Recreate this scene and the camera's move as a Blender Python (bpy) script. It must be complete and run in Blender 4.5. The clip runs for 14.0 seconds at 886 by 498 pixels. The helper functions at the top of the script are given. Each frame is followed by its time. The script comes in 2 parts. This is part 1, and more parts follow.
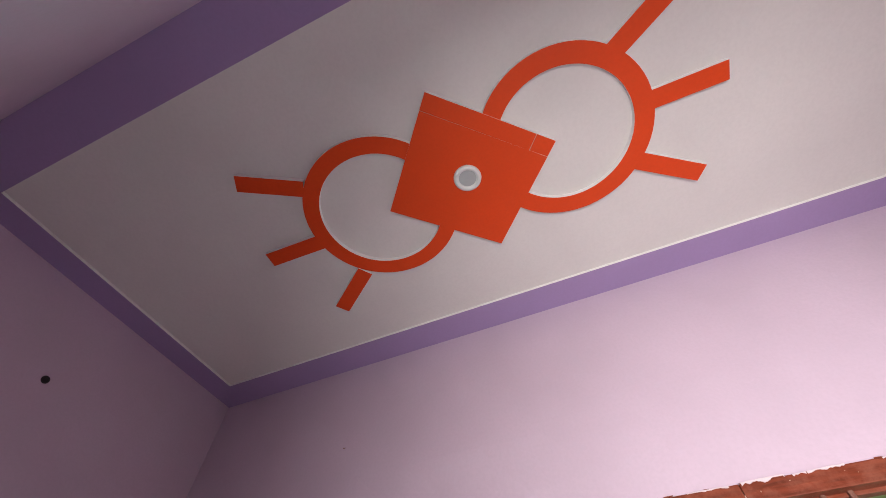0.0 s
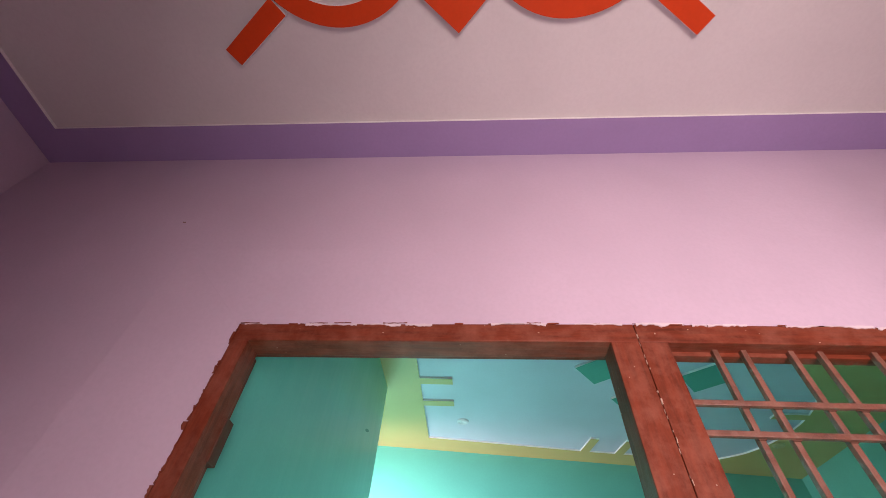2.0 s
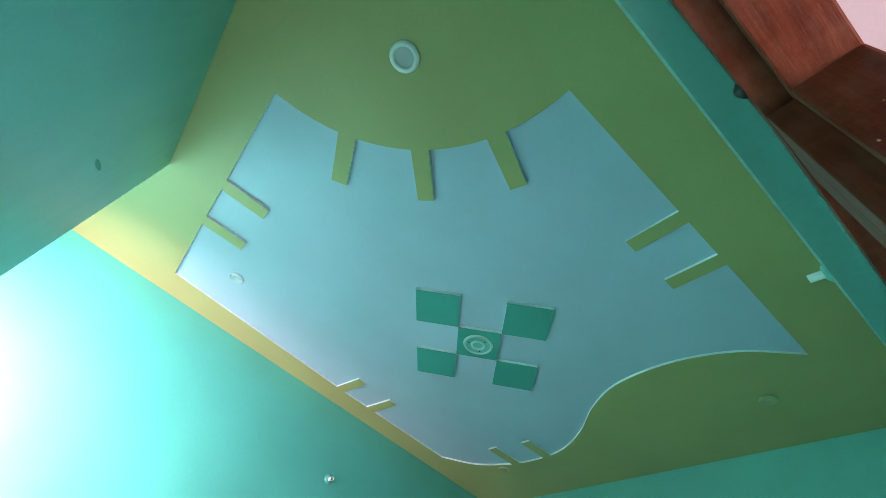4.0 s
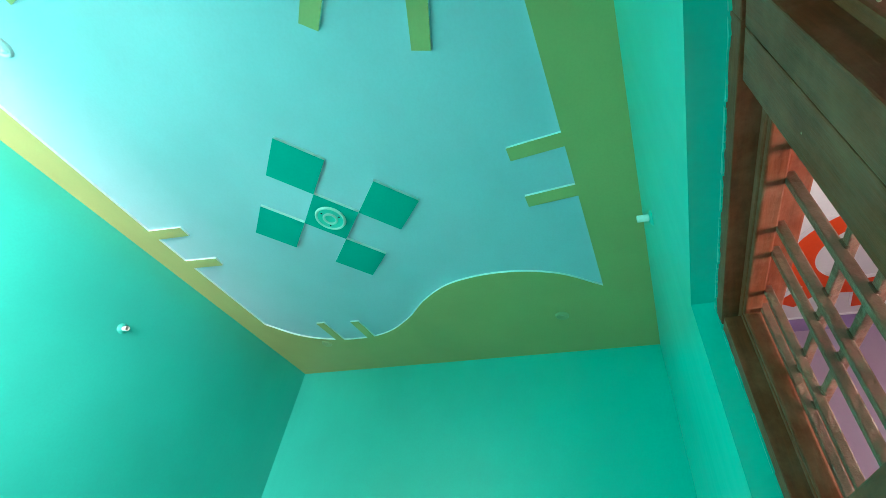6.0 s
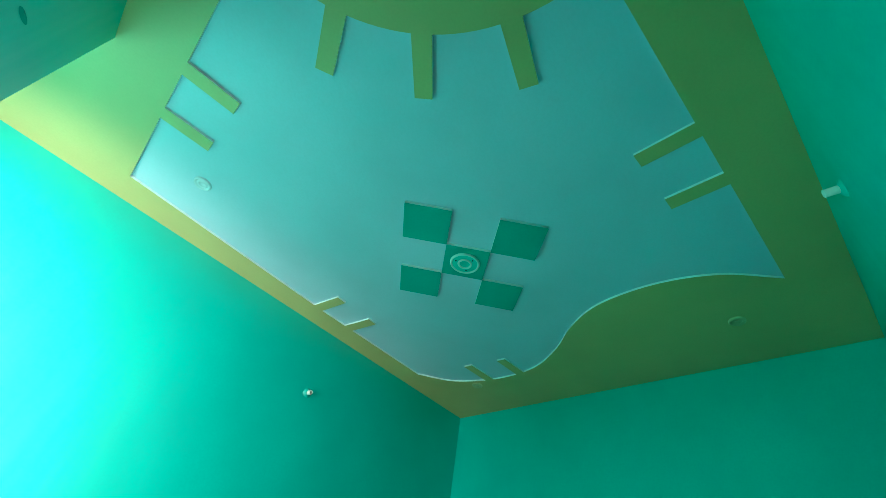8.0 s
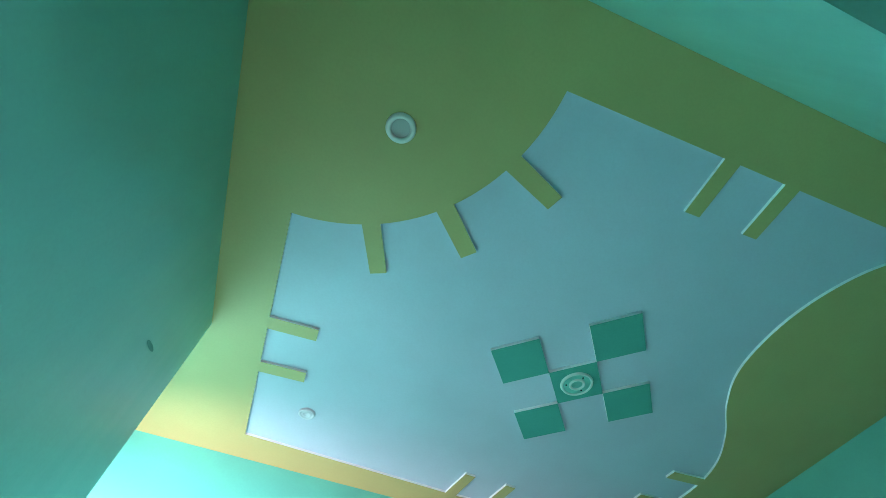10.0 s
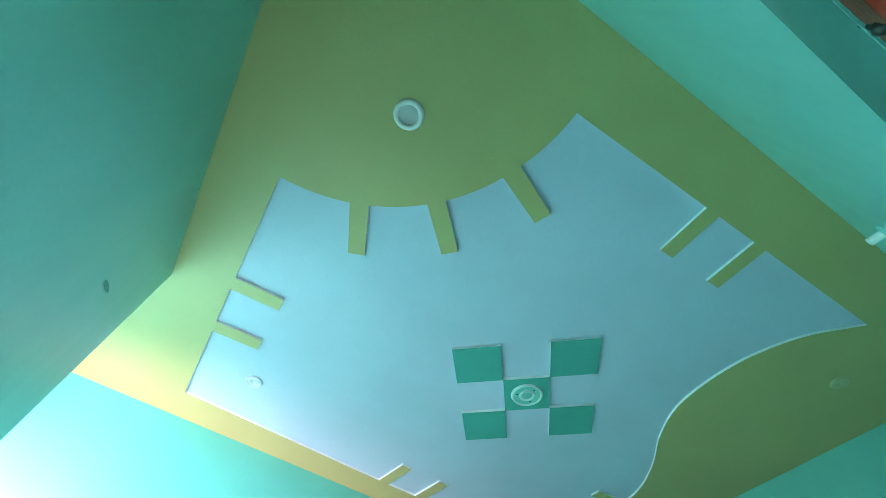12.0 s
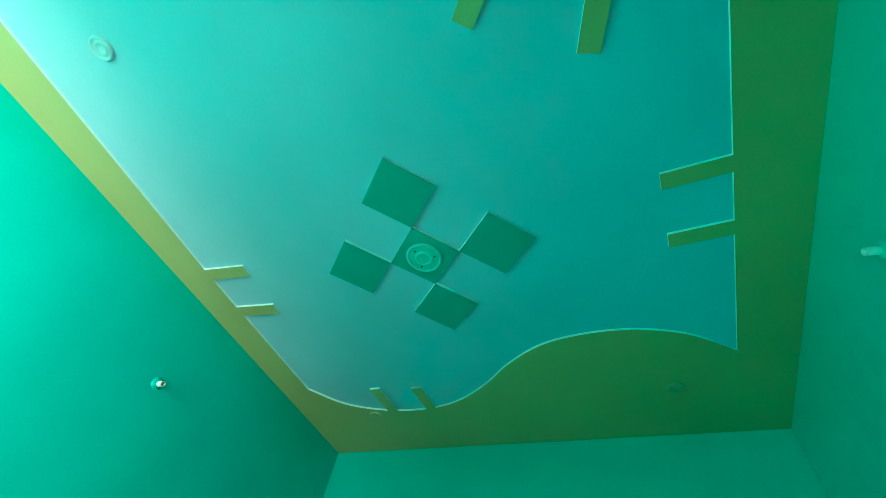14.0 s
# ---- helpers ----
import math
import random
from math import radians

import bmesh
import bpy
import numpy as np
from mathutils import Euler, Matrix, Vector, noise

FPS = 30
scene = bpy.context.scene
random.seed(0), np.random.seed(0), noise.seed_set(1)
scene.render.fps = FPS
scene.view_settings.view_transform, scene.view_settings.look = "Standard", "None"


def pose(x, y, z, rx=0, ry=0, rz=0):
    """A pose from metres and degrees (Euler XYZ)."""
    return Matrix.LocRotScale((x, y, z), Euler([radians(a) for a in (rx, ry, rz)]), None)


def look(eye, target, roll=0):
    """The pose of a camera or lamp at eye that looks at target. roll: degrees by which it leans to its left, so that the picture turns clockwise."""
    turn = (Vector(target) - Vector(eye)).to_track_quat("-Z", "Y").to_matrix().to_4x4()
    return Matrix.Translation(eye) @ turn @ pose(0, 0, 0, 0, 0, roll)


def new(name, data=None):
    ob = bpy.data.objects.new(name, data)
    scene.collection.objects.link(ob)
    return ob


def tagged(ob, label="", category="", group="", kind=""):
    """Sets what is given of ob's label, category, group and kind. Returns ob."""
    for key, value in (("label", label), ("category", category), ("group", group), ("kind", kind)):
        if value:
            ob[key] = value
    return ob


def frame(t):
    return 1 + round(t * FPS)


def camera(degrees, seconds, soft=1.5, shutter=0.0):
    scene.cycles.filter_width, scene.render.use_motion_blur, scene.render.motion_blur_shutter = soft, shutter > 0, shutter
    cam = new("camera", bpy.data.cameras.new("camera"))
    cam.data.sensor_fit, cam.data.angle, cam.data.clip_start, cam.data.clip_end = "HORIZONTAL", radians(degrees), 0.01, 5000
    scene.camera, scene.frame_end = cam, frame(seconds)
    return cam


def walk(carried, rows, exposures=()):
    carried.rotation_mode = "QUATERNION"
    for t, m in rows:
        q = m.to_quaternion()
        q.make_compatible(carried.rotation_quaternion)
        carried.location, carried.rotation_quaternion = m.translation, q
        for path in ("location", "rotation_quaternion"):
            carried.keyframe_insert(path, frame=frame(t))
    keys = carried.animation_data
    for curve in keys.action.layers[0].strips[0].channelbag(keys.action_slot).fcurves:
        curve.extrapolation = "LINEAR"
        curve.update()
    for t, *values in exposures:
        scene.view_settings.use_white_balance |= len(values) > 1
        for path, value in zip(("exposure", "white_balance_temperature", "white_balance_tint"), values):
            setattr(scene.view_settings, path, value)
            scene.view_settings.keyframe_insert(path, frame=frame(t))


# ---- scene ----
from mathutils import geometry

cam = camera(95.0, 14.0, soft=0.6)
PATH = [
    (0, (0.674, -1.443, 1.556), (0.233, -0.389, 3.198), -1.0),
    (0.3, (0.676, -1.43, 1.55), (0.034, -0.405, 3.143), 3.1),
    (0.5, (0.664, -1.39, 1.521), (-0.069, -0.445, 3.124), 6.2),
    (1, (0.666, -1.323, 1.494), (-0.123, -0.371, 3.067), 7.1),
    (1.5, (0.612, -1.129, 1.474), (0.122, 0.007, 3.045), 9.0),
    (2, (0.574, -0.817, 1.465), (0.433, 0.498, 2.966), 4.6),
    (2.3, (0.565, -0.628, 1.446), (0.491, 0.674, 2.963), 4.9),
    (2.5, (0.569, -0.482, 1.471), (0.55, 0.782, 3.02), 3.2),
    (2.8, (0.561, -0.324, 1.487), (0.598, 0.945, 3.033), 4.9),
    (3, (0.545, -0.227, 1.494), (0.667, 0.975, 3.088), 5.2),
    (3.5, (0.508, 0.022, 1.523), (0.928, 1.181, 3.098), 13.4),
    (4, (0.579, 0.137, 1.528), (1.189, 1.288, 3.046), 16.9),
    (4.2, (0.594, 0.148, 1.487), (1.257, 1.242, 3.024), 16.7),
    (6.3, (0.693, 0.265, 1.547), (2.036, 1.04, 2.81), 9.1),
    (6.5, (0.696, 0.269, 1.532), (1.997, 1.091, 2.809), 9.8),
    (7, (0.659, 0.309, 1.517), (1.86, 1.292, 2.779), 10.5),
    (7.5, (0.622, 0.335, 1.513), (1.710, 1.418, 2.791), 9.8),
    (8, (0.597, 0.333, 1.520), (1.509, 1.519, 2.847), 12.1),
    (8.5, (0.571, 0.351, 1.519), (1.328, 1.580, 2.902), 11.3),
    (9, (0.512, 0.341, 1.542), (1.14, 1.53, 3.023), 3.8),
    (9.2, (0.52, 0.337, 1.539), (1.068, 1.456, 3.103), 2.2),
    (11.3, (0.478, 0.244, 1.578), (0.794, 1.154, 3.331), -0.9),
    (11.5, (0.47, 0.265, 1.573), (0.831, 1.196, 3.306), 0.5),
    (12, (0.461, 0.321, 1.551), (0.981, 1.239, 3.249), 3.2),
    (12.5, (0.456, 0.404, 1.518), (1.12, 1.344, 3.154), 6.6),
    (13, (0.58, 0.577, 1.528), (1.356, 1.452, 3.151), 5.7),
    (13.5, (0.719, 0.714, 1.548), (1.577, 1.573, 3.137), 11.4),
    (14, (0.773, 0.864, 1.574), (1.829, 1.583, 3.113), 13.7),
]
EXPOSURES = [
    (0.0, 0.18, 6600, 8),
    (0.5, 0.42, 6500, 27),
    (1.0, 0.38, 7300, 46),
    (1.5, 0.22, 7200, 41),
    (2.0, -0.1, 7400, 36),
    (2.5, 0.0, 7400, 28),
    (3.0, 0.5, 6500, 5),
    (3.5, 0.75, 6500, 3),
    (4.0, 0.25, 6900, 32),
    (6.3, 1.02, 6550, -6),
    (6.5, 1.02, 6550, -6),
    (7.0, 0.9, 6300, -24),
    (7.5, 0.66, 6150, -24),
    (8.0, 0.06, 6350, -23),
    (8.5, -0.28, 6600, 0),
    (9.0, -0.3, 6900, 34),
    (11.5, 1.08, 6500, 26),
    (12.0, 0.58, 6600, 34),
    (12.5, 0.16, 6550, 35),
    (13.0, -0.1, 6450, 30),
    (13.5, -0.04, 6500, 9),
    (14.0, 0.22, 6050, -46),
]
walk(cam, [(t, look(eye, target, roll)) for t, eye, target, roll in PATH], EXPOSURES)

# ---- light ----
world = bpy.data.worlds.new("world")
scene.world = world
world.use_nodes = True
sky = world.node_tree.nodes.new("ShaderNodeTexSky")
sky.sky_type, sky.sun_disc = "NISHITA", False
sky.sun_elevation, sky.sun_rotation = radians(48), radians(200)
background = world.node_tree.nodes["Background"]
background.inputs["Strength"].default_value = 0.12
world.node_tree.links.new(sky.outputs[0], background.inputs[0])


def lamp(name, kind, m, energy, color, size=(1, 1), angle=0.5, spread=180):
    data = bpy.data.lights.new(name, kind)
    data.energy, data.color = energy, color
    if kind == "AREA":
        data.shape, data.size, data.size_y, data.spread = "RECTANGLE", size[0], size[1], radians(spread)
    if kind == "SUN":
        data.angle = radians(angle)
    ob = new(name, data)
    ob.matrix_world = m
    return ob


lamp("sun", "SUN", look((0, 0, 0), (0.3, 0.85, -1.0)), 3.0, (1.0, 0.95, 0.86))
# daylight that stands in the two openings
lamp("daylight_alcove", "AREA", look((-0.75, 1.95, 1.36), (-0.34, 3.0, 1.20)), 170, (1.0, 0.96, 0.955), (0.98, 2.05), spread=138)
lamp("daylight_hall", "AREA", look((1.06, -2.55, 1.05), (1.45, 0.0, 1.60)), 94, (1.0, 0.96, 0.95), (1.2, 1.8), spread=170)


# ---- materials ----
def paint(name, color, rough=0.55, patch=0.08, grain=0.05, bump=0.08, scale=1.0, low=None, gloss=0.5, coat=0.0, streak=0.0):
    """Emulsion or enamel on plaster: broad uneven rolling, fine grain and a soft relief."""
    mat = bpy.data.materials.new(name)
    mat.use_nodes = True
    nt = mat.node_tree
    b = nt.nodes["Principled BSDF"]
    geo = nt.nodes.new("ShaderNodeNewGeometry")
    n1, n2 = nt.nodes.new("ShaderNodeTexNoise"), nt.nodes.new("ShaderNodeTexNoise")
    n1.inputs["Scale"].default_value, n1.inputs["Detail"].default_value = 2.2 * scale, 4
    n2.inputs["Scale"].default_value, n2.inputs["Detail"].default_value = 90 * scale, 3
    for n in (n1, n2):
        nt.links.new(geo.outputs["Position"], n.inputs["Vector"])
    low = low or [c * 0.72 for c in color]
    mix1, mix2 = nt.nodes.new("ShaderNodeMix"), nt.nodes.new("ShaderNodeMix")
    for mx, amount, src in ((mix1, patch, n1), (mix2, grain, n2)):
        mx.data_type = "RGBA"
        ramp = nt.nodes.new("ShaderNodeMapRange")
        ramp.inputs["From Min"].default_value, ramp.inputs["From Max"].default_value = 0.38, 0.68
        ramp.inputs["To Max"].default_value = min(1.0, amount * 5)
        nt.links.new(src.outputs["Fac"], ramp.inputs["Value"])
        nt.links.new(ramp.outputs[0], mx.inputs["Factor"])
    mix1.inputs["A"].default_value = (*color, 1)
    mix1.inputs["B"].default_value = (*low, 1)
    nt.links.new(mix1.outputs["Result"], mix2.inputs["A"])
    mix2.inputs["B"].default_value = (*[c * 0.8 for c in color], 1)
    nt.links.new(mix2.outputs["Result"], b.inputs["Base Color"])
    b.inputs["Roughness"].default_value = rough
    b.inputs["Specular IOR Level"].default_value = gloss
    b.inputs["Coat Weight"].default_value, b.inputs["Coat Roughness"].default_value = coat, 0.40
    b.inputs["Coat IOR"].default_value = 1.62
    if bump:
        bp = nt.nodes.new("ShaderNodeBump")
        bp.inputs["Strength"].default_value, bp.inputs["Distance"].default_value = bump, 0.004
        nt.links.new(n2.outputs["Fac"], bp.inputs["Height"])
        n3 = nt.nodes.new("ShaderNodeTexNoise")
        n3.inputs["Scale"].default_value = 7 * scale
        nt.links.new(geo.outputs["Position"], n3.inputs["Vector"])
        bp2 = nt.nodes.new("ShaderNodeBump")
        bp2.inputs["Strength"].default_value, bp2.inputs["Distance"].default_value = bump, 0.03
        nt.links.new(n3.outputs["Fac"], bp2.inputs["Height"])
        nt.links.new(bp.outputs[0], bp2.inputs["Normal"])
        nt.links.new(bp2.outputs[0], b.inputs["Normal"])
    if streak:
        # upright roller marks that show in the sheen alone
        mp, n4 = nt.nodes.new("ShaderNodeMapping"), nt.nodes.new("ShaderNodeTexNoise")
        mp.inputs["Scale"].default_value = (1, 1, 0.13)
        n4.inputs["Scale"].default_value, n4.inputs["Detail"].default_value = 6, 2
        nt.links.new(geo.outputs["Position"], mp.inputs["Vector"])
        nt.links.new(mp.outputs[0], n4.inputs["Vector"])
        bp3 = nt.nodes.new("ShaderNodeBump")
        bp3.inputs["Strength"].default_value, bp3.inputs["Distance"].default_value = streak, 0.05
        nt.links.new(n4.outputs["Fac"], bp3.inputs["Height"])
        nt.links.new(bp3.outputs[0], b.inputs["Coat Normal"])
    return mat


def wood(name, color, worn, along="z"):
    """Red-brown oil paint on rough timber, with drawn-out grain, rubbed edges and dust."""
    mat = bpy.data.materials.new(name)
    mat.use_nodes = True
    nt = mat.node_tree
    b = nt.nodes["Principled BSDF"]
    geo, mp = nt.nodes.new("ShaderNodeNewGeometry"), nt.nodes.new("ShaderNodeMapping")
    mp.inputs["Scale"].default_value = {"x": (0.12, 1, 1), "y": (1, 0.12, 1), "z": (1, 1, 0.12)}[along]
    nt.links.new(geo.outputs["Position"], mp.inputs["Vector"])
    g, w = nt.nodes.new("ShaderNodeTexNoise"), nt.nodes.new("ShaderNodeTexNoise")
    g.inputs["Scale"].default_value, g.inputs["Detail"].default_value, g.inputs["Roughness"].default_value = 70, 6, 0.65
    w.inputs["Scale"].default_value, w.inputs["Detail"].default_value, w.inputs["Roughness"].default_value = 13, 8, 0.7
    nt.links.new(mp.outputs[0], g.inputs["Vector"])
    nt.links.new(geo.outputs["Position"], w.inputs["Vector"])
    c1 = nt.nodes.new("ShaderNodeValToRGB")
    c1.color_ramp.elements[0].position, c1.color_ramp.elements[1].position = 0.3, 0.75
    c1.color_ramp.elements[0].color = (*[c * 0.55 for c in color], 1)
    c1.color_ramp.elements[1].color = (*[c * 1.25 for c in color], 1)
    nt.links.new(g.outputs["Fac"], c1.inputs[0])
    ramp = nt.nodes.new("ShaderNodeMapRange")
    ramp.inputs["From Min"].default_value, ramp.inputs["From Max"].default_value = 0.43, 0.78
    ramp.inputs["To Max"].default_value = 0.75
    nt.links.new(w.outputs["Fac"], ramp.inputs["Value"])
    mx = nt.nodes.new("ShaderNodeMix")
    mx.data_type = "RGBA"
    nt.links.new(ramp.outputs[0], mx.inputs["Factor"])
    nt.links.new(c1.outputs[0], mx.inputs["A"])
    mx.inputs["B"].default_value = (*worn, 1)
    nt.links.new(mx.outputs["Result"], b.inputs["Base Color"])
    b.inputs["Roughness"].default_value = 0.45
    b.inputs["Specular IOR Level"].default_value = 0.2
    bp = nt.nodes.new("ShaderNodeBump")
    bp.inputs["Strength"].default_value, bp.inputs["Distance"].default_value = 0.35, 0.004
    nt.links.new(g.outputs["Fac"], bp.inputs["Height"])
    nt.links.new(bp.outputs[0], b.inputs["Normal"])
    return mat


M_LAV = paint("lavender wall paint", (0.60, 0.47, 0.575), 0.5, 0.06, 0.04, 0.10)
M_PURPLE = paint("purple border paint", (0.36, 0.25, 0.47), 0.5, 0.06, 0.04, 0.08)
M_WHITE = paint("white ceiling paint", (0.70, 0.66, 0.65), 0.6, 0.05, 0.04, 0.06)
M_ORANGE = paint("orange enamel", (0.72, 0.060, 0.006), 0.5, 0.06, 0.05, 0.10, gloss=0.3)
M_TEAL = paint("teal wall paint", (0.056, 0.50, 0.445), 0.5, 0.07, 0.05, 0.08, gloss=0.25, coat=1.0, streak=0.22)
M_TEAL_DEEP = paint("deep teal paint", (0.012, 0.34, 0.29), 0.55, 0.05, 0.04, 0.06, gloss=0.12)
M_LIME = paint("yellow green border paint", (0.44, 0.395, 0.165), 0.5, 0.06, 0.04, 0.08)
M_BLUE = paint("pale blue ceiling paint", (0.41, 0.54, 0.67), 0.55, 0.05, 0.04, 0.06)
M_FLOOR = paint("pale mosaic floor", (0.60, 0.58, 0.55), 0.3, 0.1, 0.1, 0.02)
M_CEMENT = paint("pale cement floor", (0.60, 0.58, 0.55), 0.5, 0.12, 0.1, 0.1)
M_DIRT = paint("dry ground", (0.30, 0.25, 0.19), 0.9, 0.12, 0.1, 0.2)
M_WOOD = wood("red brown painted timber", (0.20, 0.040, 0.018), (0.33, 0.12, 0.08))
M_WOOD_X = wood("red brown painted timber along", (0.20, 0.040, 0.018), (0.33, 0.12, 0.08), "x")
M_IRON = paint("red oxide iron", (0.25, 0.10, 0.065), 0.4, 0.18, 0.18, 0.25, 6, low=(0.06, 0.018, 0.010), gloss=0.8)
M_RUST = paint("dark rusty iron", (0.10, 0.030, 0.014), 0.6, 0.12, 0.1, 0.1, 6)
M_BLACK = paint("black iron", (0.02, 0.018, 0.016), 0.5, 0.1, 0.1, 0.05, 6)
M_PVC = paint("white plastic", (0.72, 0.74, 0.72), 0.35, 0.05, 0.03, 0.0, 5)
M_HOLE = paint("dark hole", (0.02, 0.018, 0.02), 0.9, 0.05, 0.05, 0.0)
M_GREY = paint("grey diffuser", (0.42, 0.44, 0.45), 0.35, 0.05, 0.03, 0.0, 5)
M_FILLER = paint("cream filler", (0.58, 0.41, 0.32), 0.8, 0.12, 0.1, 0.3, 5)
M_SMEAR = paint("pale pink paint smear", (0.74, 0.62, 0.66), 0.6, 0.1, 0.08, 0.2, 4)
M_STAIN = paint("dark green smudge", (0.03, 0.30, 0.26), 0.6, 0.1, 0.1, 0.1, 6)
# blue side faces lightened past the panel's tone: their lit highlight is painted in
M_EDGE_LIT = paint("pale blue edge highlight", (0.80, 0.85, 0.86), 0.5, 0.04, 0.04, 0.05)
# bare white plaster sides, whiter than the ceiling to paint in their edge highlight
M_RIM = paint("white plaster edge with painted highlight", (0.86, 0.84, 0.82), 0.6, 0.04, 0.04, 0.05)
M_ROSE = paint("pale green plastic", (0.50, 0.70, 0.68), 0.35, 0.1, 0.06, 0.05, 5)
M_PANEL_COVER = paint("pale blue painted plastic", (0.52, 0.64, 0.72), 0.35, 0.05, 0.04, 0.05, 5)
M_TINT = paint("green painted plastic", (0.42, 0.44, 0.24), 0.4, 0.05, 0.04, 0.05, 5)


# ---- helpers for meshes ----
def mesh_of(bm, *mats):
    bmesh.ops.recalc_face_normals(bm, faces=bm.faces)
    me = bpy.data.meshes.new("mesh")
    bm.to_mesh(me)
    bm.free()
    for m in mats:
        me.materials.append(m)
    return me


def thing(name, bm, mats, label="", category="", group="", kind=""):
    mats = mats if isinstance(mats, (tuple, list)) else (mats,)
    return tagged(new(name, mesh_of(bm, *mats)), label, category, group, kind)


def part(name, bm, mats, parent, label=""):
    mats = mats if isinstance(mats, (tuple, list)) else (mats,)
    ob = new(name, mesh_of(bm, *mats))
    ob.parent = parent
    if parent.type == "EMPTY":
        ob.matrix_parent_inverse = Matrix.Translation(parent.location).inverted()
    if label:
        ob["label"] = label
    return ob


def holder(name, at, label, category, group=""):
    ob = new(name)
    ob.location, ob.empty_display_size = at, 0.1
    return tagged(ob, label, category, group)


def box(lo, hi, bm=None, bevel=0.0):
    own = bmesh.new()
    bmesh.ops.create_cube(own, size=1)
    for v in own.verts:
        v.co = Vector([(a + b) / 2 + c * (b - a) for a, b, c in zip(lo, hi, v.co)])
    if bevel:
        bmesh.ops.bevel(own, geom=own.edges[:], offset=bevel, segments=2, affect="EDGES", profile=0.6)
    if bm is None:
        return own
    me = bpy.data.meshes.new("tmp")
    own.to_mesh(me)
    own.free()
    bm.from_mesh(me)
    bpy.data.meshes.remove(me)
    return bm


def plate(loops, z0, z1, side=0, bm=None):
    """A level plate between two heights, from an outer loop and holes; side faces take the slot side."""
    bm = bm or bmesh.new()
    tris = geometry.tessellate_polygon([[Vector((x, y, 0)) for x, y in loop] for loop in loops])
    flat = [p for loop in loops for p in loop]
    low = [bm.verts.new((x, y, z0)) for x, y in flat]
    top = [bm.verts.new((x, y, z1)) for x, y in flat]
    for t in tris:
        if len(set(t)) == 3:
            bm.faces.new([low[i] for i in t])
            bm.faces.new([top[i] for i in reversed(t)])
    n = 0
    for loop in loops:
        k = len(loop)
        for i in range(k):
            a, b = n + i, n + (i + 1) % k
            f = bm.faces.new((low[a], low[b], top[b], top[a]))
            f.material_index = side
        n += k
    return bm


def circle(cx, cy, r, n=48, a0=0.0, a1=360.0, closed=True):
    m = n if closed else n + 1
    return [(cx + r * math.cos(radians(a0 + (a1 - a0) * i / n)), cy + r * math.sin(radians(a0 + (a1 - a0) * i / n))) for i in range(m)]


def lathe(profile, n=32):
    """A turned form about z from (radius, height) pairs."""
    bm = bmesh.new()
    rings = []
    for r, z in profile:
        rings.append([bm.verts.new((r * math.cos(2 * math.pi * i / n), r * math.sin(2 * math.pi * i / n), z)) for i in range(n)] if r > 0 else [bm.verts.new((0, 0, z))])
    for a, b in zip(rings, rings[1:]):
        for i in range(n):
            j = (i + 1) % n
            if len(a) == 1:
                bm.faces.new((a[0], b[j], b[i]))
            elif len(b) == 1:
                bm.faces.new((a[i], a[j], b[0]))
            else:
                bm.faces.new((a[i], a[j], b[j], b[i]))
    for f in bm.faces:
        f.smooth = True
    return bm


def spline(points, steps=8):
    """A smooth open curve through a few knots."""
    p = [Vector(q) for q in points]
    p = [2 * p[0] - p[1], *p, 2 * p[-1] - p[-2]]
    out = []
    for i in range(1, len(p) - 2):
        for s in range(steps):
            t = s / steps
            a, b, c, d = p[i - 1 : i + 3]
            q = 0.5 * (2 * b + (c - a) * t + (2 * a - 5 * b + 4 * c - d) * t**2 + (3 * b - a - 3 * c + d) * t**3)
            out.append((q.x, q.y))
    return out + [(p[-2].x, p[-2].y)]


# ---- plan ----
T = 0.131                    # partition between hall (y < 0) and room (y > T)
ZA, ZB = 2.981, 3.012        # undersides of the two ceiling borders
STEP = 0.013                 # how far borders stand below the panels
AX0, AX1, AY0 = -1.298, 3.46, -1.648
BX0, BX1 = -0.044, 3.537
WEND = 1.900                 # where the room's side wall ends at the alcove
ALC = -1.55                  # alcove's outer wall
TOP = 3.25


def far_y(x):
    """The far wall stands slightly askew."""
    return 3.290 + (x - 3.537) * 0.104


# ---- structure ----
thing("ground", plate([[(-60, -60), (60, -60), (60, 60), (-60, 60)]], -0.35, -0.15), M_DIRT, "dry brown earth round the house", "ground", kind="structure")
thing("floor_1", plate([[(AX0 - 0.2, AY0 - 0.2), (BX1 + 0.2, AY0 - 0.2), (BX1 + 0.2, 0.07), (AX0 - 0.2, 0.07)]], -0.15, 0.0), M_FLOOR, "pale mosaic floor of the hall", "floor", kind="structure")
thing("floor_2", plate([[(ALC - 0.2, 0.07), (BX1 + 0.2, 0.07), (BX1 + 0.2, 3.7), (ALC - 0.2, 3.7)]], -0.15, 0.0), M_CEMENT, "pale cement floor of the room", "floor", kind="structure")

DX0, DX1, WX1, OZ, RAILZ = -0.046, 0.965, 1.641, 2.115, 1.615
HALF = 0.078


LIP = 0.28                  # width over which the hall's plaster dips to the frames


def partition(y0, y1, x0, x1, oz, lip=0.0):
    bm = bmesh.new()
    box((x0, y0, 0), (DX0 - lip, y1, TOP), bm)
    box((DX0 - lip, y0, oz + lip), (WX1, y1, TOP), bm)
    box((DX1, y0, 0), (WX1, y1, RAILZ), bm)
    box((WX1, y0, 0), (x1, y1, TOP), bm)
    return bm


def dip(x):
    """How far the frames stand back from the wall's face."""
    return 0.024 - 0.034 * min(x, 1.0)


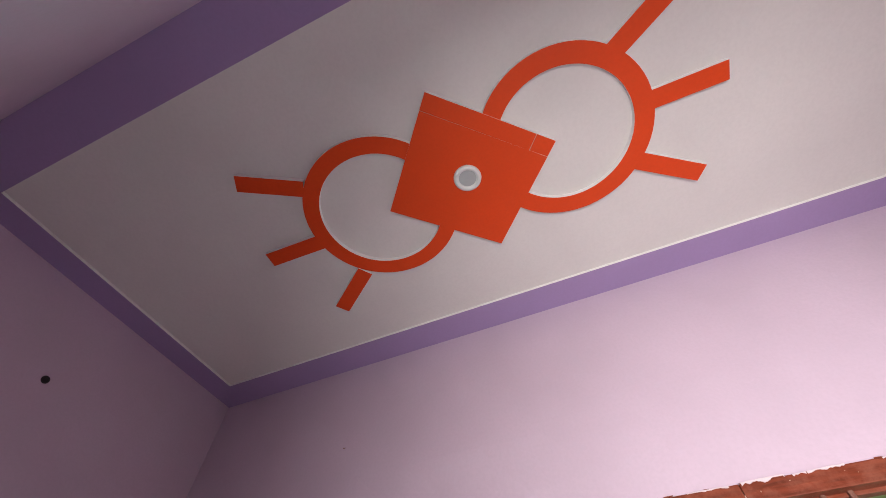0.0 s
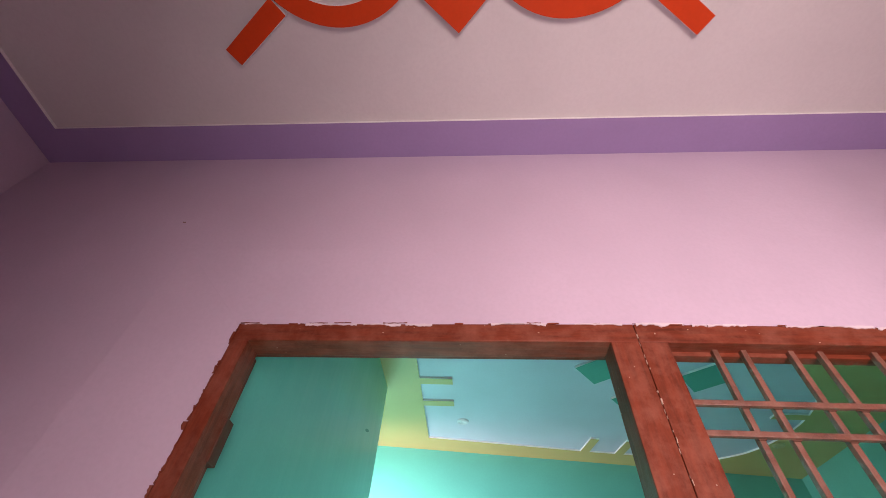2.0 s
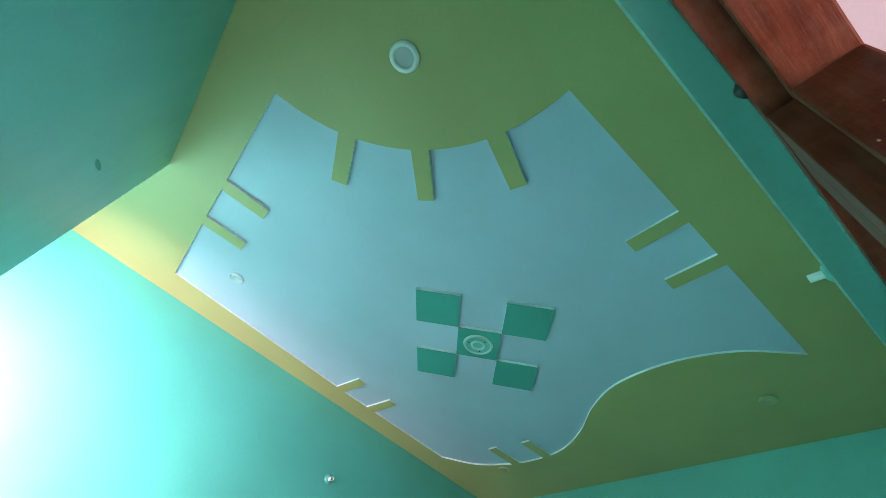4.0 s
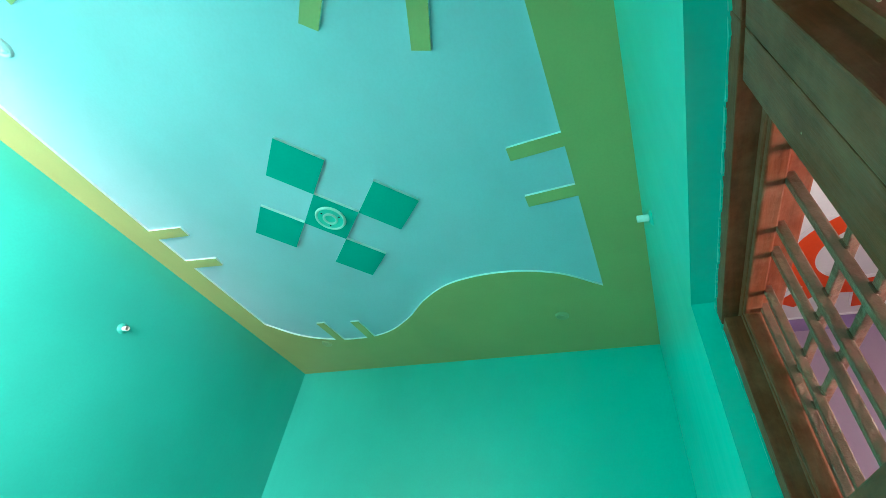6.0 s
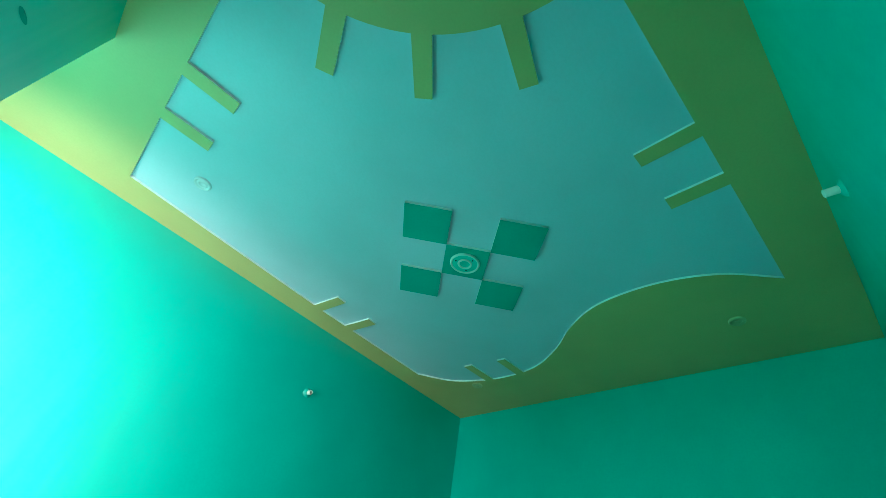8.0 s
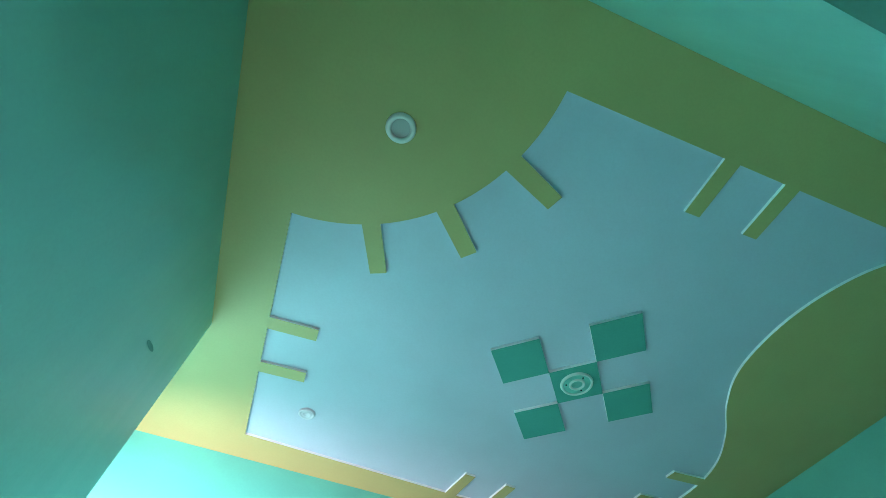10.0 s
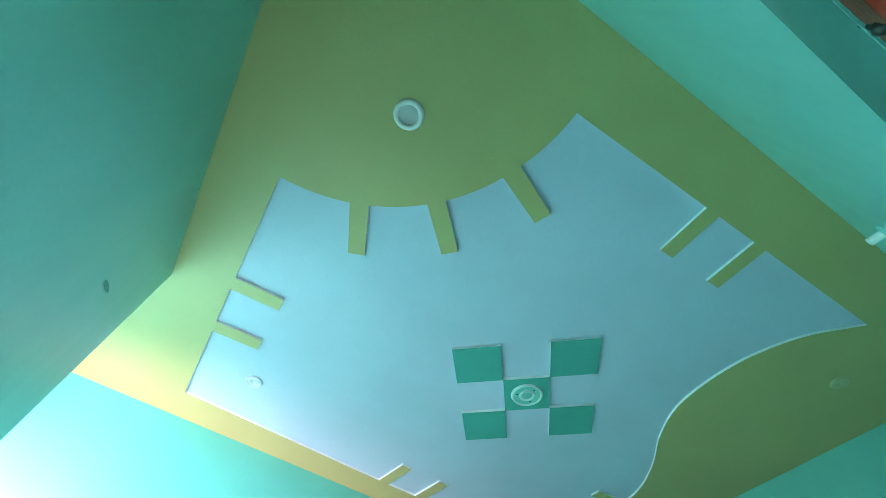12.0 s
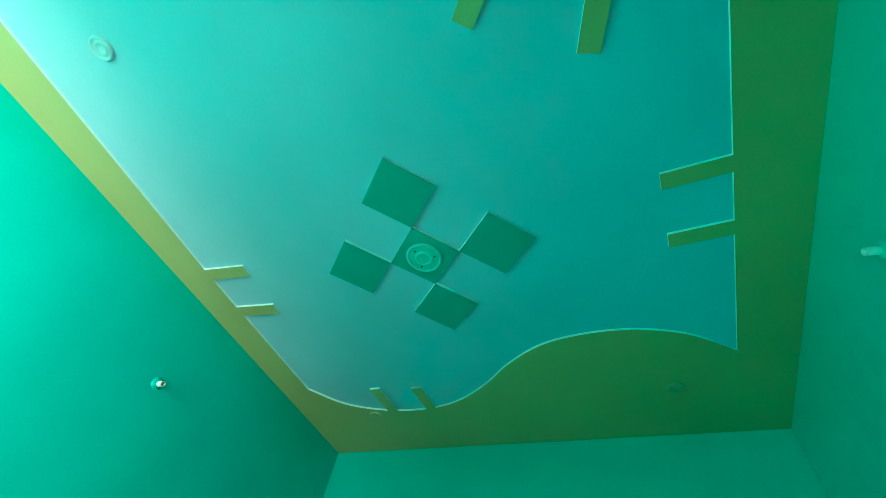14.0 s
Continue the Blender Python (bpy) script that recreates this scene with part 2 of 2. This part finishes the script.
def plaster_lip():
    """Plaster round the door that slopes from the wall's face to the frame's edge."""
    bm = bmesh.new()
    rows = []
    for z in (0.0, 0.7, 1.4, 2.119):
        rows.append([(DX0 - LIP, 0.0, z), (DX0, dip(DX0), z), (DX0, HALF, z), (DX0 - LIP, HALF, z)])
    rows[-1][0] = (DX0 - LIP, 0.0, OZ + LIP)
    rows[-1][3] = (DX0 - LIP, HALF, OZ + LIP)
    for x in (0.2, 0.45, 0.7, 0.95, 1.3, WX1):
        z = 2.113 + 0.008 - 0.012 * min(x, 1.0)
        rows.append([(x, 0.0, OZ + LIP), (x, max(-0.006, dip(x)), z), (x, HALF, z), (x, HALF, OZ + LIP)])
    rings = [[bm.verts.new(p) for p in row] for row in rows]
    for a, b in zip(rings, rings[1:]):
        for i in range(4):
            k = (i + 1) % 4
            bm.faces.new((a[i], a[k], b[k], b[i]))
    bm.faces.new(rings[0])
    bm.faces.new(rings[-1])
    return bm


thing("wall_1", partition(0.0, HALF, AX0 - 0.13, BX1 + 0.13, OZ, LIP), M_LAV, "pale lavender painted wall with door and window opening", "wall", kind="structure")
thing("trim", plaster_lip(), M_LAV, "lavender plaster sloping to the timber frames", "trim", kind="structure")
thing("wall_2", partition(HALF, T, AX0 - 0.13, BX1 + 0.13, 2.130), M_TEAL, "teal painted wall with door and window opening", "wall", kind="structure")
thing("wall_3", box((AX0 - 0.13, AY0 - 0.13, 0), (AX0, 0, TOP)), M_LAV, "pale lavender painted side wall of the hall", "wall", kind="structure")
bm = box((AX0, AY0 - 0.13, 0), (0.62, AY0, TOP))
box((0.62, AY0 - 0.13, 2.1), (1.62, AY0, TOP), bm)
box((1.62, AY0 - 0.13, 0), (AX1 + 0.13, AY0, TOP), bm)
thing("wall_4", bm, M_LAV, "pale lavender back wall of the hall with an open doorway", "wall", kind="structure")
thing("wall_5", box((AX1, AY0, 0), (AX1 + 0.13, 0, TOP)), M_LAV, "pale lavender painted end wall of the hall", "wall", kind="structure")
thing("corner_column", box((AX0, AY0, 0), (-1.168, -1.54, TOP), bevel=0.004), M_LAV, "slim lavender plastered column in the hall corner", "column", kind="structure")
thing("wall_6", box((BX0 - 0.13, T, 0), (BX0, WEND, TOP), bevel=0.003), M_TEAL, "teal painted side wall ending at the alcove", "wall", kind="structure")
ox0, ox1, oz1 = -1.28, -0.20, 2.45
bm = box((ALC - 0.13, WEND - 0.13, 0), (ox0, WEND, TOP))
box((ox0, WEND - 0.13, oz1), (ox1, WEND, TOP), bm)
box((ox1, WEND - 0.13, 0), (BX0 - 0.13, WEND, TOP), bm)
thing("wall_7", bm, M_TEAL, "teal alcove wall with a bright open doorway", "wall", kind="structure")
thing("wall_8", box((ALC - 0.13, WEND, 0), (ALC, far_y(ALC) + 0.12, TOP)), M_TEAL, "teal painted end wall of the alcove", "wall", kind="structure")
thing("wall_9", plate([[(ALC, far_y(ALC)), (BX1, far_y(BX1)), (BX1, far_y(BX1) + 0.13), (ALC, far_y(ALC) + 0.13)]], 0, TOP), M_TEAL, "teal painted far wall, washed with daylight", "wall", kind="structure")
thing("wall_10", box((BX1, T, 0), (BX1 + 0.13, 3.55, TOP)), M_TEAL, "teal painted end wall of the room", "wall", kind="structure")

# ceilings: a recessed panel with a border that stands a little below it
thing("ceiling_1", plate([[(AX0, AY0), (AX1, AY0), (AX1, 0), (AX0, 0)]], ZA + STEP, TOP - 0.01), M_WHITE, "white plaster ceiling panel of the hall", "ceiling", kind="structure")
hall_hole = [(-1.161, -0.156), (3.315, -0.143), (3.315, -1.49), (-1.161, -1.461)]
thing("ceiling_2", plate([[(AX0, AY0), (AX1, AY0), (AX1, 0), (AX0, 0)], hall_hole], ZA, ZA + STEP + 0.002, 1), (M_PURPLE, M_RIM), "purple painted ceiling border of the hall", "ceiling", kind="structure")

room = [(ALC, WEND), (BX0, WEND), (BX0, T), (BX1, T), (BX1, far_y(BX1)), (ALC, far_y(ALC))]
thing("ceiling_3", plate([room], ZB + STEP, TOP - 0.01), M_BLUE, "pale blue plaster ceiling panel of the room", "ceiling", kind="structure")


def room_hole():
    """Outline of the recessed blue panel: a quarter circle with three bars, straight edges with pairs of bars, and a wave."""
    cx, cy, r, rt, hw = 0.206, 0.385, 0.795, 1.036, 0.038
    lx, ry = 0.206, 0.385
    out = []
    last = 90.0
    for a in (67.0, 44.6, 21.8):
        half = math.degrees(math.asin(hw / r))
        out += circle(cx, cy, r, 6, last, a + half, False)
        u, v = Vector((math.cos(radians(a)), math.sin(radians(a)))), Vector((-math.sin(radians(a)), math.cos(radians(a))))
        c = Vector((cx, cy))
        out += [tuple(c + rt * u + hw * 0.95 * v), tuple(c + rt * u - hw * 0.95 * v)]
        last = a - half
    out += circle(cx, cy, r, 6, last, 0.0, False)
    for x in (1.670, 1.958):
        out += [(x, ry), (x, 0.618), (x + 0.070, 0.618), (x + 0.070, ry)]
    knots = [(2.764, 0.385), (2.580, 0.617), (2.491, 0.91), (2.510, 1.242), (2.637, 1.495), (2.817, 1.714), (2.959, 1.953), (3.015, 2.197), (2.993, 2.49), (2.871, 2.782), (2.647, 2.972)]
    wave = spline(knots, 8)
    for (a, b), tip in (((2.136, 2.208), 2.776), ((2.431, 2.505), 2.734)):
        before = [p for p in wave if p[1] < a]
        after = [p for p in wave if p[1] > b]
        e0, e1 = before[-1], after[0]
        wave = before + [(e0[0] + (e1[0] - e0[0]) * 0.3, a), (tip, a), (tip - 0.006, b), (e0[0] + (e1[0] - e0[0]) * 0.7, b)] + after
    out += wave
    corner = 2.700
    far = lambda x: corner + (x - lx) * 0.1285 if x < 1.6 else 2.879 + (x - 1.6) * 0.089
    for x in (1.885, 1.590):
        out += [(x, far(x)), (x + 0.038, far(x) - 0.245), (x - 0.034, far(x) - 0.255), (x - 0.076, far(x - 0.076))]
    out.append((lx, corner))
    for y in (2.144, 1.832):
        out += [(lx, y), (0.440, y), (0.438, y - 0.075), (lx, y - 0.075)]
    return out


# the border's sides take the pale colour that paints in their edge highlight
thing("ceiling_4", plate([room, room_hole()], ZB, ZB + STEP + 0.002, 1), (M_LIME, M_EDGE_LIT), "yellow-green ceiling border with a wavy edge and short bars", "ceiling", kind="structure")

# ---- raised plaster motifs ----


def bar_loop(a, b, w):
    a, b = Vector(a), Vector(b)
    n = Vector((-(b - a).y, (b - a).x)).normalized() * w / 2
    return [tuple(a - n), tuple(b - n), tuple(b + n), tuple(a + n)]


motif = holder("ceiling_motif", (0.512, -0.802, ZA + STEP), "raised orange rings, bars and square on the white ceiling", "ceiling motif", "orange ceiling motifs")
MZ0, MZ1 = ZA - 0.009, ZA + STEP + 0.001
s1, s2, s3, s4 = Vector((0.493, -1.147)), Vector((0.853, -0.805)), Vector((0.531, -0.463)), Vector((0.176, -0.789))
e, d = (s2 - s1), (s4 - s1)
cut = 0.135
part("square_panel", plate([[tuple(s1 + d * cut), tuple(s2 + (s3 - s2) * cut), tuple(s3), tuple(s4)]], MZ0 - 0.004, MZ1, 1), (M_ORANGE, M_RIM), motif)
g = 0.002
part("square_strip", plate([[tuple(s1), tuple(s1 + e * 0.845), tuple(s1 + e * 0.845 + d * (cut - g)), tuple(s1 + d * (cut - g))]], MZ0 - 0.004, MZ1, 1), (M_ORANGE, M_RIM), motif)
part("square_strip", plate([[tuple(s1 + e * 0.849), tuple(s2), tuple(s2 + (s3 - s2) * (cut - g)), tuple(s1 + e * 0.849 + d * (cut - g))]], MZ0 - 0.003, MZ1, 1), (M_ORANGE, M_RIM), motif)
for cx, cy, r in ((0.140, -0.800, 0.307), (0.886, -0.805, 0.311)):
    part("ring", plate([circle(cx, cy, r, 72), circle(cx, cy, 0.243, 72)], MZ0, MZ1, 1), (M_ORANGE, M_RIM), motif)
left = (((-0.085, -1.006), (-0.309, -1.130)), ((-0.145, -0.772), (-0.412, -0.781)), ((-0.068, -0.562), (-0.278, -0.410)))
right = (((1.095, -1.016), (1.330, -1.150)), ((1.18, -0.812), (1.437, -0.810)), ((1.105, -0.612), (1.331, -0.458)))
for a, b in left + right:
    part("bar", plate([bar_loop(a, b, 0.067)], MZ0 + 0.001, MZ1, 1), (M_ORANGE, M_RIM), motif)

motif2 = holder("ceiling_motif", (2.73, -0.80, ZA + STEP), "raised orange ring with bars on the white hall ceiling", "ceiling motif", "orange ceiling motifs")
part("ring", plate([circle(2.73, -0.80, 0.340, 60), circle(2.73, -0.80, 0.225, 60)], MZ0, MZ1, 1), (M_ORANGE, M_RIM), motif2)
for a, b in (((3.03, -0.83), (3.21, -0.85)), ((2.98, -0.62), (3.13, -0.50)), ((2.98, -0.99), (3.13, -1.11))):
    part("bar", plate([bar_loop(a, b, 0.11)], MZ0 + 0.001, MZ1, 1), (M_ORANGE, M_RIM), motif2)

checker = holder("checker_motif", (1.787, 1.638, ZB + STEP), "five raised teal squares in a chequer on the blue ceiling", "ceiling motif")
p0, u, v = Vector((1.260, 1.585)), Vector((0.186, -0.1565)), Vector((0.159, 0.194))
for i, j in ((0, 0), (2, 0), (1, 1), (0, 2), (2, 2)):
    q = p0 + u * i + v * j
    # tile sides are lightened too, a highlight put into the colour
    part("square_tile", plate([[tuple(q), tuple(q + u), tuple(q + u + v), tuple(q + v)]], ZB - 0.003, ZB + STEP + 0.001, 1), (M_TEAL_DEEP, M_EDGE_LIT), checker)

# ---- door and window frame ----
door = holder("door_frame", (0.45, 0.045, 0), "red-brown painted timber door frame with worn edges, no leaf", "door frame")
FY, RB = 0.066, 0.096


def stile(x0, x1, rx0, rx1, z0, z1, y=-0.002):
    bm = box((x0, y, z0), (x1, FY, z1), bevel=0.003)
    return box((rx0, FY - 0.004, z0), (rx1, RB, z1), bm, 0.002)


part("jamb", stile(-0.046, 0.0, -0.046, -0.013, 0, 2.062), M_WOOD, door)
part("jamb", stile(0.900, 0.9636, 0.913, 0.9636, 0, 2.062), M_WOOD, door)
bm = box((-0.046, -0.002, 2.060), (0.9636, FY, 2.112), bevel=0.003)
box((-0.046, FY - 0.004, 2.074), (0.9636, RB, 2.112), bm, 0.002)
part("head", bm, M_WOOD_X, door)
part("hinge", box((-0.014, 0.060, 1.785), (0.004, 0.095, 1.885), bevel=0.002), M_RUST, door, "rusty iron hinge leaf")
hook = lathe([(0.0, 0.0), (0.008, 0.0), (0.011, 0.012), (0.006, 0.02), (0.004, 0.04)], 16)
bmesh.ops.translate(hook, verts=hook.verts, vec=(0.882, 0.094, 2.078))
part("bolt_keeper", hook, M_BLACK, door, "black iron bolt keeper")

win = holder("window_frame", (1.31, 0.045, RAILZ), "red-brown painted timber window frame with an iron grille", "window frame")
part("jamb", stile(0.9648, 1.028, 0.9648, 1.030, RAILZ, 2.062), M_WOOD, win)
part("jamb", stile(1.575, 1.640, 1.587, 1.640, RAILZ, 2.062), M_WOOD, win)
bm = box((0.9648, -0.002, 2.060), (1.640, FY, 2.112), bevel=0.003)
box((0.9648, FY - 0.004, 2.074), (1.640, RB, 2.112), bm, 0.002)
part("head", bm, M_WOOD_X, win)
bm = box((1.028, -0.002, RAILZ + 0.001), (1.575, FY, 1.692), bevel=0.003)
box((1.030, FY - 0.004, RAILZ + 0.001), (1.587, RB, 1.680), bm, 0.002)
part("sill_rail", bm, M_WOOD_X, win)
for x in (1.141, 1.205, 1.309, 1.373, 1.489, 1.551):
    part("grille_bar", box((x - 0.0062, 0.024, 1.684), (x + 0.0062, 0.038, 2.070), bevel=0.002), M_IRON, win)
for z in (1.922, 1.858):
    part("grille_bar", box((1.022, 0.013, z - 0.0060), (1.581, 0.025, z + 0.0060), bevel=0.002), M_IRON, win)


for x in (1.141, 1.205, 1.309, 1.373, 1.489, 1.551):
    for z in (1.922, 1.858):
        part("weld", box((x - 0.0085, 0.0215, z - 0.008), (x + 0.0085, 0.0275, z + 0.008), bevel=0.0025), M_RUST, win, "dark weld where the bars cross")
for lo, hi, mat in (((1.028, 0.036, 2.050), (1.575, 0.064, 2.064), M_WOOD_X), ((1.040, 0.036, 1.690), (1.563, 0.064, 1.704), M_WOOD_X),
                    ((1.026, 0.036, 1.690), (1.040, 0.064, 2.062), M_WOOD), ((1.563, 0.036, 1.690), (1.577, 0.064, 2.062), M_WOOD)):
    part("bead", box(lo, hi, bevel=0.003), mat, win)


def askew(ob):
    """The frames were set slightly out of true: deeper and higher on the hinge side."""
    for v in ob.data.vertices:
        v.co.y += dip(v.co.x)
        v.co.z += (0.008 - 0.012 * min(v.co.x, 1.0)) * min(1.0, v.co.z)


for ob in door.children[:] + win.children[:]:
    askew(ob)


def ragged(x0, x1, n, z, up, down, seed):
    """A ragged band of paint or filler against the wall, a few millimetres thick."""
    rnd = random.Random(seed)
    top, low = [], []
    a = b = 0.5
    for i in range(n + 1):
        x = x0 + (x1 - x0) * i / n
        a = min(1, max(0, a + rnd.uniform(-0.35, 0.35)))
        b = min(1, max(0, b + rnd.uniform(-0.35, 0.35)))
        top.append((x, z + up * a))
        low.append((x, z - down * b))
    return top, low


def smear(bm, band, y, thick, upright=False):
    """Adds one ragged flake of paint to a mesh."""
    top, low = band
    spin = (lambda s, w, yy: (w, yy, s)) if upright else (lambda s, w, yy: (s, yy, w))
    rows = [[bm.verts.new(spin(s, w, yy)) for s, w in side] for yy in (y, y + thick) for side in (top, low)]
    for r0, r1 in ((rows[0], rows[1]), (rows[2], rows[3]), (rows[0], rows[2]), (rows[1], rows[3])):
        for i in range(len(r0) - 1):
            bm.faces.new((r0[i], r0[i + 1], r1[i + 1], r1[i]))
    return bm


def broken(x0, x1, z, up, down, y, mat, label, seed, upright=False, share=0.75, runs=(0.03, 0.16), gap=0.02, thick=0.004):
    """Runs of ragged paint on the timber, with gaps between them."""
    rnd = random.Random(seed)
    bm = bmesh.new()
    x = x0
    while x < x1:
        run = rnd.uniform(*runs)
        end = min(x1, x + run)
        if rnd.random() < share and end - x > runs[0] * 0.6:
            k = rnd.uniform(0.5, 1.0)
            smear(bm, ragged(x, end, max(4, int((end - x) / 0.004)), z + rnd.uniform(-0.002, 0.002), up * k, down * k, rnd.random()), y, thick, upright)
        x = end + rnd.uniform(0.0, gap)
    askew(thing("paint_smears", bm, mat, label, "paint smears", kind="stuff"))


broken(-0.03, 0.95, 2.111, 0.003, 0.008, -0.0042, M_SMEAR, "ragged pale wall paint over the head of the door frame", 3)
broken(0.97, 1.64, 2.110, 0.004, 0.011, -0.0042, M_SMEAR, "ragged pale wall paint over the head of the window frame", 5, share=0.9)
broken(-0.07, 1.64, 2.113, 0.003, 0.004, -0.0036, M_WOOD_X, "thin brown brush line on the wall above the frame", 8, share=0.35, runs=(0.01, 0.07), thick=0.002)
broken(1.2, 2.11, -0.043, 0.004, 0.010, -0.0046, M_WOOD, "brown brush marks on the wall beside the jamb", 11, True, 0.97, (0.01, 0.05), gap=0.004, thick=0.002)
rnd = random.Random(21)
bm = bmesh.new()
z = 1.2
while z < 2.08:
    h = rnd.uniform(0.003, 0.015)
    w = rnd.uniform(0.0005, 0.0011) if rnd.random() < 0.75 else rnd.uniform(0.0015, 0.003)
    smear(bm, ragged(z, z + h, 5, 0.9642 + rnd.uniform(-0.002, 0.002), w, w, rnd.random()), -0.0032, 0.003, True)
    z += h + 0.002 + 0.05 * rnd.random() ** 2.5
askew(thing("joint_filler", bm, M_FILLER, "cracked cream filler in the joint between the frames", "filler", kind="stuff"))

broken(-0.04, 1.63, 2.110, 0.003, 0.009, 0.0955, M_TEAL, "ragged teal wall paint on the back of the frame", 41, share=0.85)
broken(1.62, 2.10, 1.637, 0.003, 0.008, 0.0955, M_TEAL, "ragged teal wall paint on the back of the jamb", 43, True, 0.85)
rnd = random.Random(77)
bm = bmesh.new()
for i in range(30):
    r = rnd.uniform(0.0004, 0.0010)
    k = rnd.random()
    if k < 0.35:
        c, half = (rnd.uniform(0.905, 1.025), -0.0022, rnd.uniform(1.5, 2.10)), (r, 0.0006, r * rnd.uniform(0.7, 2))
    elif k < 0.55:
        c, half = (rnd.uniform(0.0, 1.6), -0.0022, rnd.uniform(2.064, 2.107)), (r * rnd.uniform(1, 2), 0.0006, r)
    elif k < 0.75:
        c, half = (rnd.uniform(0.02, 0.88), rnd.uniform(0.005, 0.06), 2.0598), (r, r, 0.0006)
    elif k < 0.9:
        c, half = (0.8998, rnd.uniform(0.005, 0.06), rnd.uniform(1.5, 2.05)), (0.0006, r, r * 1.5)
    else:
        c, half = (rnd.uniform(0.92, 1.028), 0.0962, rnd.uniform(1.65, 2.10)), (r, 0.0006, r)
    box([a - h for a, h in zip(c, half)], [a + h for a, h in zip(c, half)], bm)
askew(thing("paint_specks", bm, M_FILLER, "pale paint specks spattered on the timber frames", "paint specks", kind="stuff"))

# ---- fittings ----


def downlight(at, r, label, face, rim):
    ob = holder("downlight", at, label, "downlight", "ceiling downlights")
    x, y, z = at
    bm = lathe([(r * 0.62, 0.0), (r * 0.66, -0.008), (r * 0.85, -0.011), (r, -0.006), (r * 1.02, 0.0)], 40)
    bmesh.ops.translate(bm, verts=bm.verts, vec=at)
    part("rim", bm, rim, ob)
    bm = lathe([(0.0, -0.002), (r * 0.4, -0.003), (r * 0.63, -0.003)], 40)
    bmesh.ops.translate(bm, verts=bm.verts, vec=at)
    part("lens", bm, face, ob)
    return ob


downlight((0.510, -0.799, MZ0 - 0.004), 0.052, "round white downlight with grey lens in the orange square", M_GREY, M_PVC)
downlight((0.511, 0.706, ZB), 0.054, "round white downlight with grey lens in the green border", M_GREY, M_PVC)


def cover(at, r, mat, label):
    bm = lathe([(0.0, -0.005), (r * 0.4, -0.006), (r * 0.5, -0.012), (r * 0.62, -0.004), (r * 0.76, -0.004), (r * 0.88, -0.013), (r, -0.008), (r * 1.04, 0.0)], 36)
    bmesh.ops.translate(bm, verts=bm.verts, vec=at)
    return thing("junction_cover", bm, mat, label, "junction cover", "junction covers")


cover((0.504, 2.404, ZB + STEP), 0.045, M_PANEL_COVER, "small round cover painted blue on the ceiling panel")
cover((3.027, 0.678, ZB), 0.042, M_TINT, "small round cover painted over in the green border")
cover((3.027, 2.626, ZB), 0.042, M_TINT, "small round cover painted over in the green border")

rose = holder("ceiling_rose", (1.779, 1.643, ZB - 0.003), "round pale ceiling rose with holes on the middle square", "ceiling rose")
for name, prof, mat in (("outer_rim", [(0.070, 0.0), (0.073, -0.008), (0.078, -0.011), (0.083, -0.008), (0.086, 0.0)], M_ROSE),
                        ("rose_plate", [(0.0, -0.004), (0.071, -0.005)], M_TEAL),
                        ("inner_rim", [(0.028, 0.0), (0.030, -0.010), (0.036, -0.012), (0.041, -0.009), (0.043, 0.0)], M_ROSE)):
    bm = lathe(prof, 48)
    bmesh.ops.translate(bm, verts=bm.verts, vec=rose.location)
    part(name, bm, mat, rose)
for a in (35, 155, 275):
    bm = lathe([(0.0, -0.0065), (0.0045, -0.0065), (0.0045, -0.004)], 12)
    bmesh.ops.translate(bm, verts=bm.verts, vec=Vector(rose.location) + Vector((0.055 * math.cos(radians(a)), 0.055 * math.sin(radians(a)), 0)))
    part("screw_hole", bm, M_HOLE, rose)


def conduit(at, way, r, length, label):
    """A short open pipe end that stands out of a plaster collar."""
    ob = holder("conduit_stub", at, label, "conduit", "conduit stubs")
    m = Matrix.Translation(at) @ Vector(way).to_track_quat("Z", "Y").to_matrix().to_4x4()
    for name, prof, mat in (("collar", [(r * 2.4, 0.0), (r * 2.0, 0.006), (r * 1.25, 0.012), (r, 0.013)], M_TEAL),
                            ("pipe", [(r, 0.0), (r, length), (r * 0.8, length), (r * 0.8, 0.012)], M_PVC),
                            ("bore", [(0.0, 0.012), (r * 0.8, 0.012)], M_HOLE)):
        bm = lathe(prof, 24)
        bmesh.ops.transform(bm, matrix=m, verts=bm.verts)
        part(name, bm, mat, ob)
    return ob


conduit((1.818, far_y(1.818), 2.532), (0.12, -1, -0.05), 0.014, 0.045, "white plastic conduit stub in the far wall")
conduit((1.90, T, 2.67), (-0.2, 1, -0.1), 0.013, 0.05, "white plastic conduit stub in the wall above the window")

bm = lathe([(0.0, 0.0), (0.011, 0.0), (0.013, 0.002), (0.016, 0.0)], 24)
bmesh.ops.transform(bm, matrix=Matrix.Translation((AX0 + 0.0015, -0.836, 2.596)) @ pose(0, 0, 0, 0, 90, 0), verts=bm.verts)
thing("wall_hole", bm, M_HOLE, "dark round conduit hole in the lavender wall", "wall hole")
thing("wall_chip", smear(bmesh.new(), ragged(-0.427, -0.417, 5, 2.538, 0.010, 0.010, 31), -0.0022, 0.003), M_IRON, "small brown chip in the lavender wall", "wall chip")
bm = lathe([(0.0, 0.0), (0.010, 0.0012), (0.014, 0.0), (0.020, 0.0008), (0.024, 0.0)], 16)
bmesh.ops.transform(bm, matrix=Matrix.Translation((BX0 + 0.0015, 1.546, 2.535)) @ pose(0, 0, 0, 0, 90, 0) @ Matrix.Rotation(radians(20), 4, "Z") @ Matrix.Diagonal((0.38, 1.9, 1, 1)), verts=bm.verts)
thing("wall_smudge", bm, M_STAIN, "dark smudge on the teal wall", "smudge")
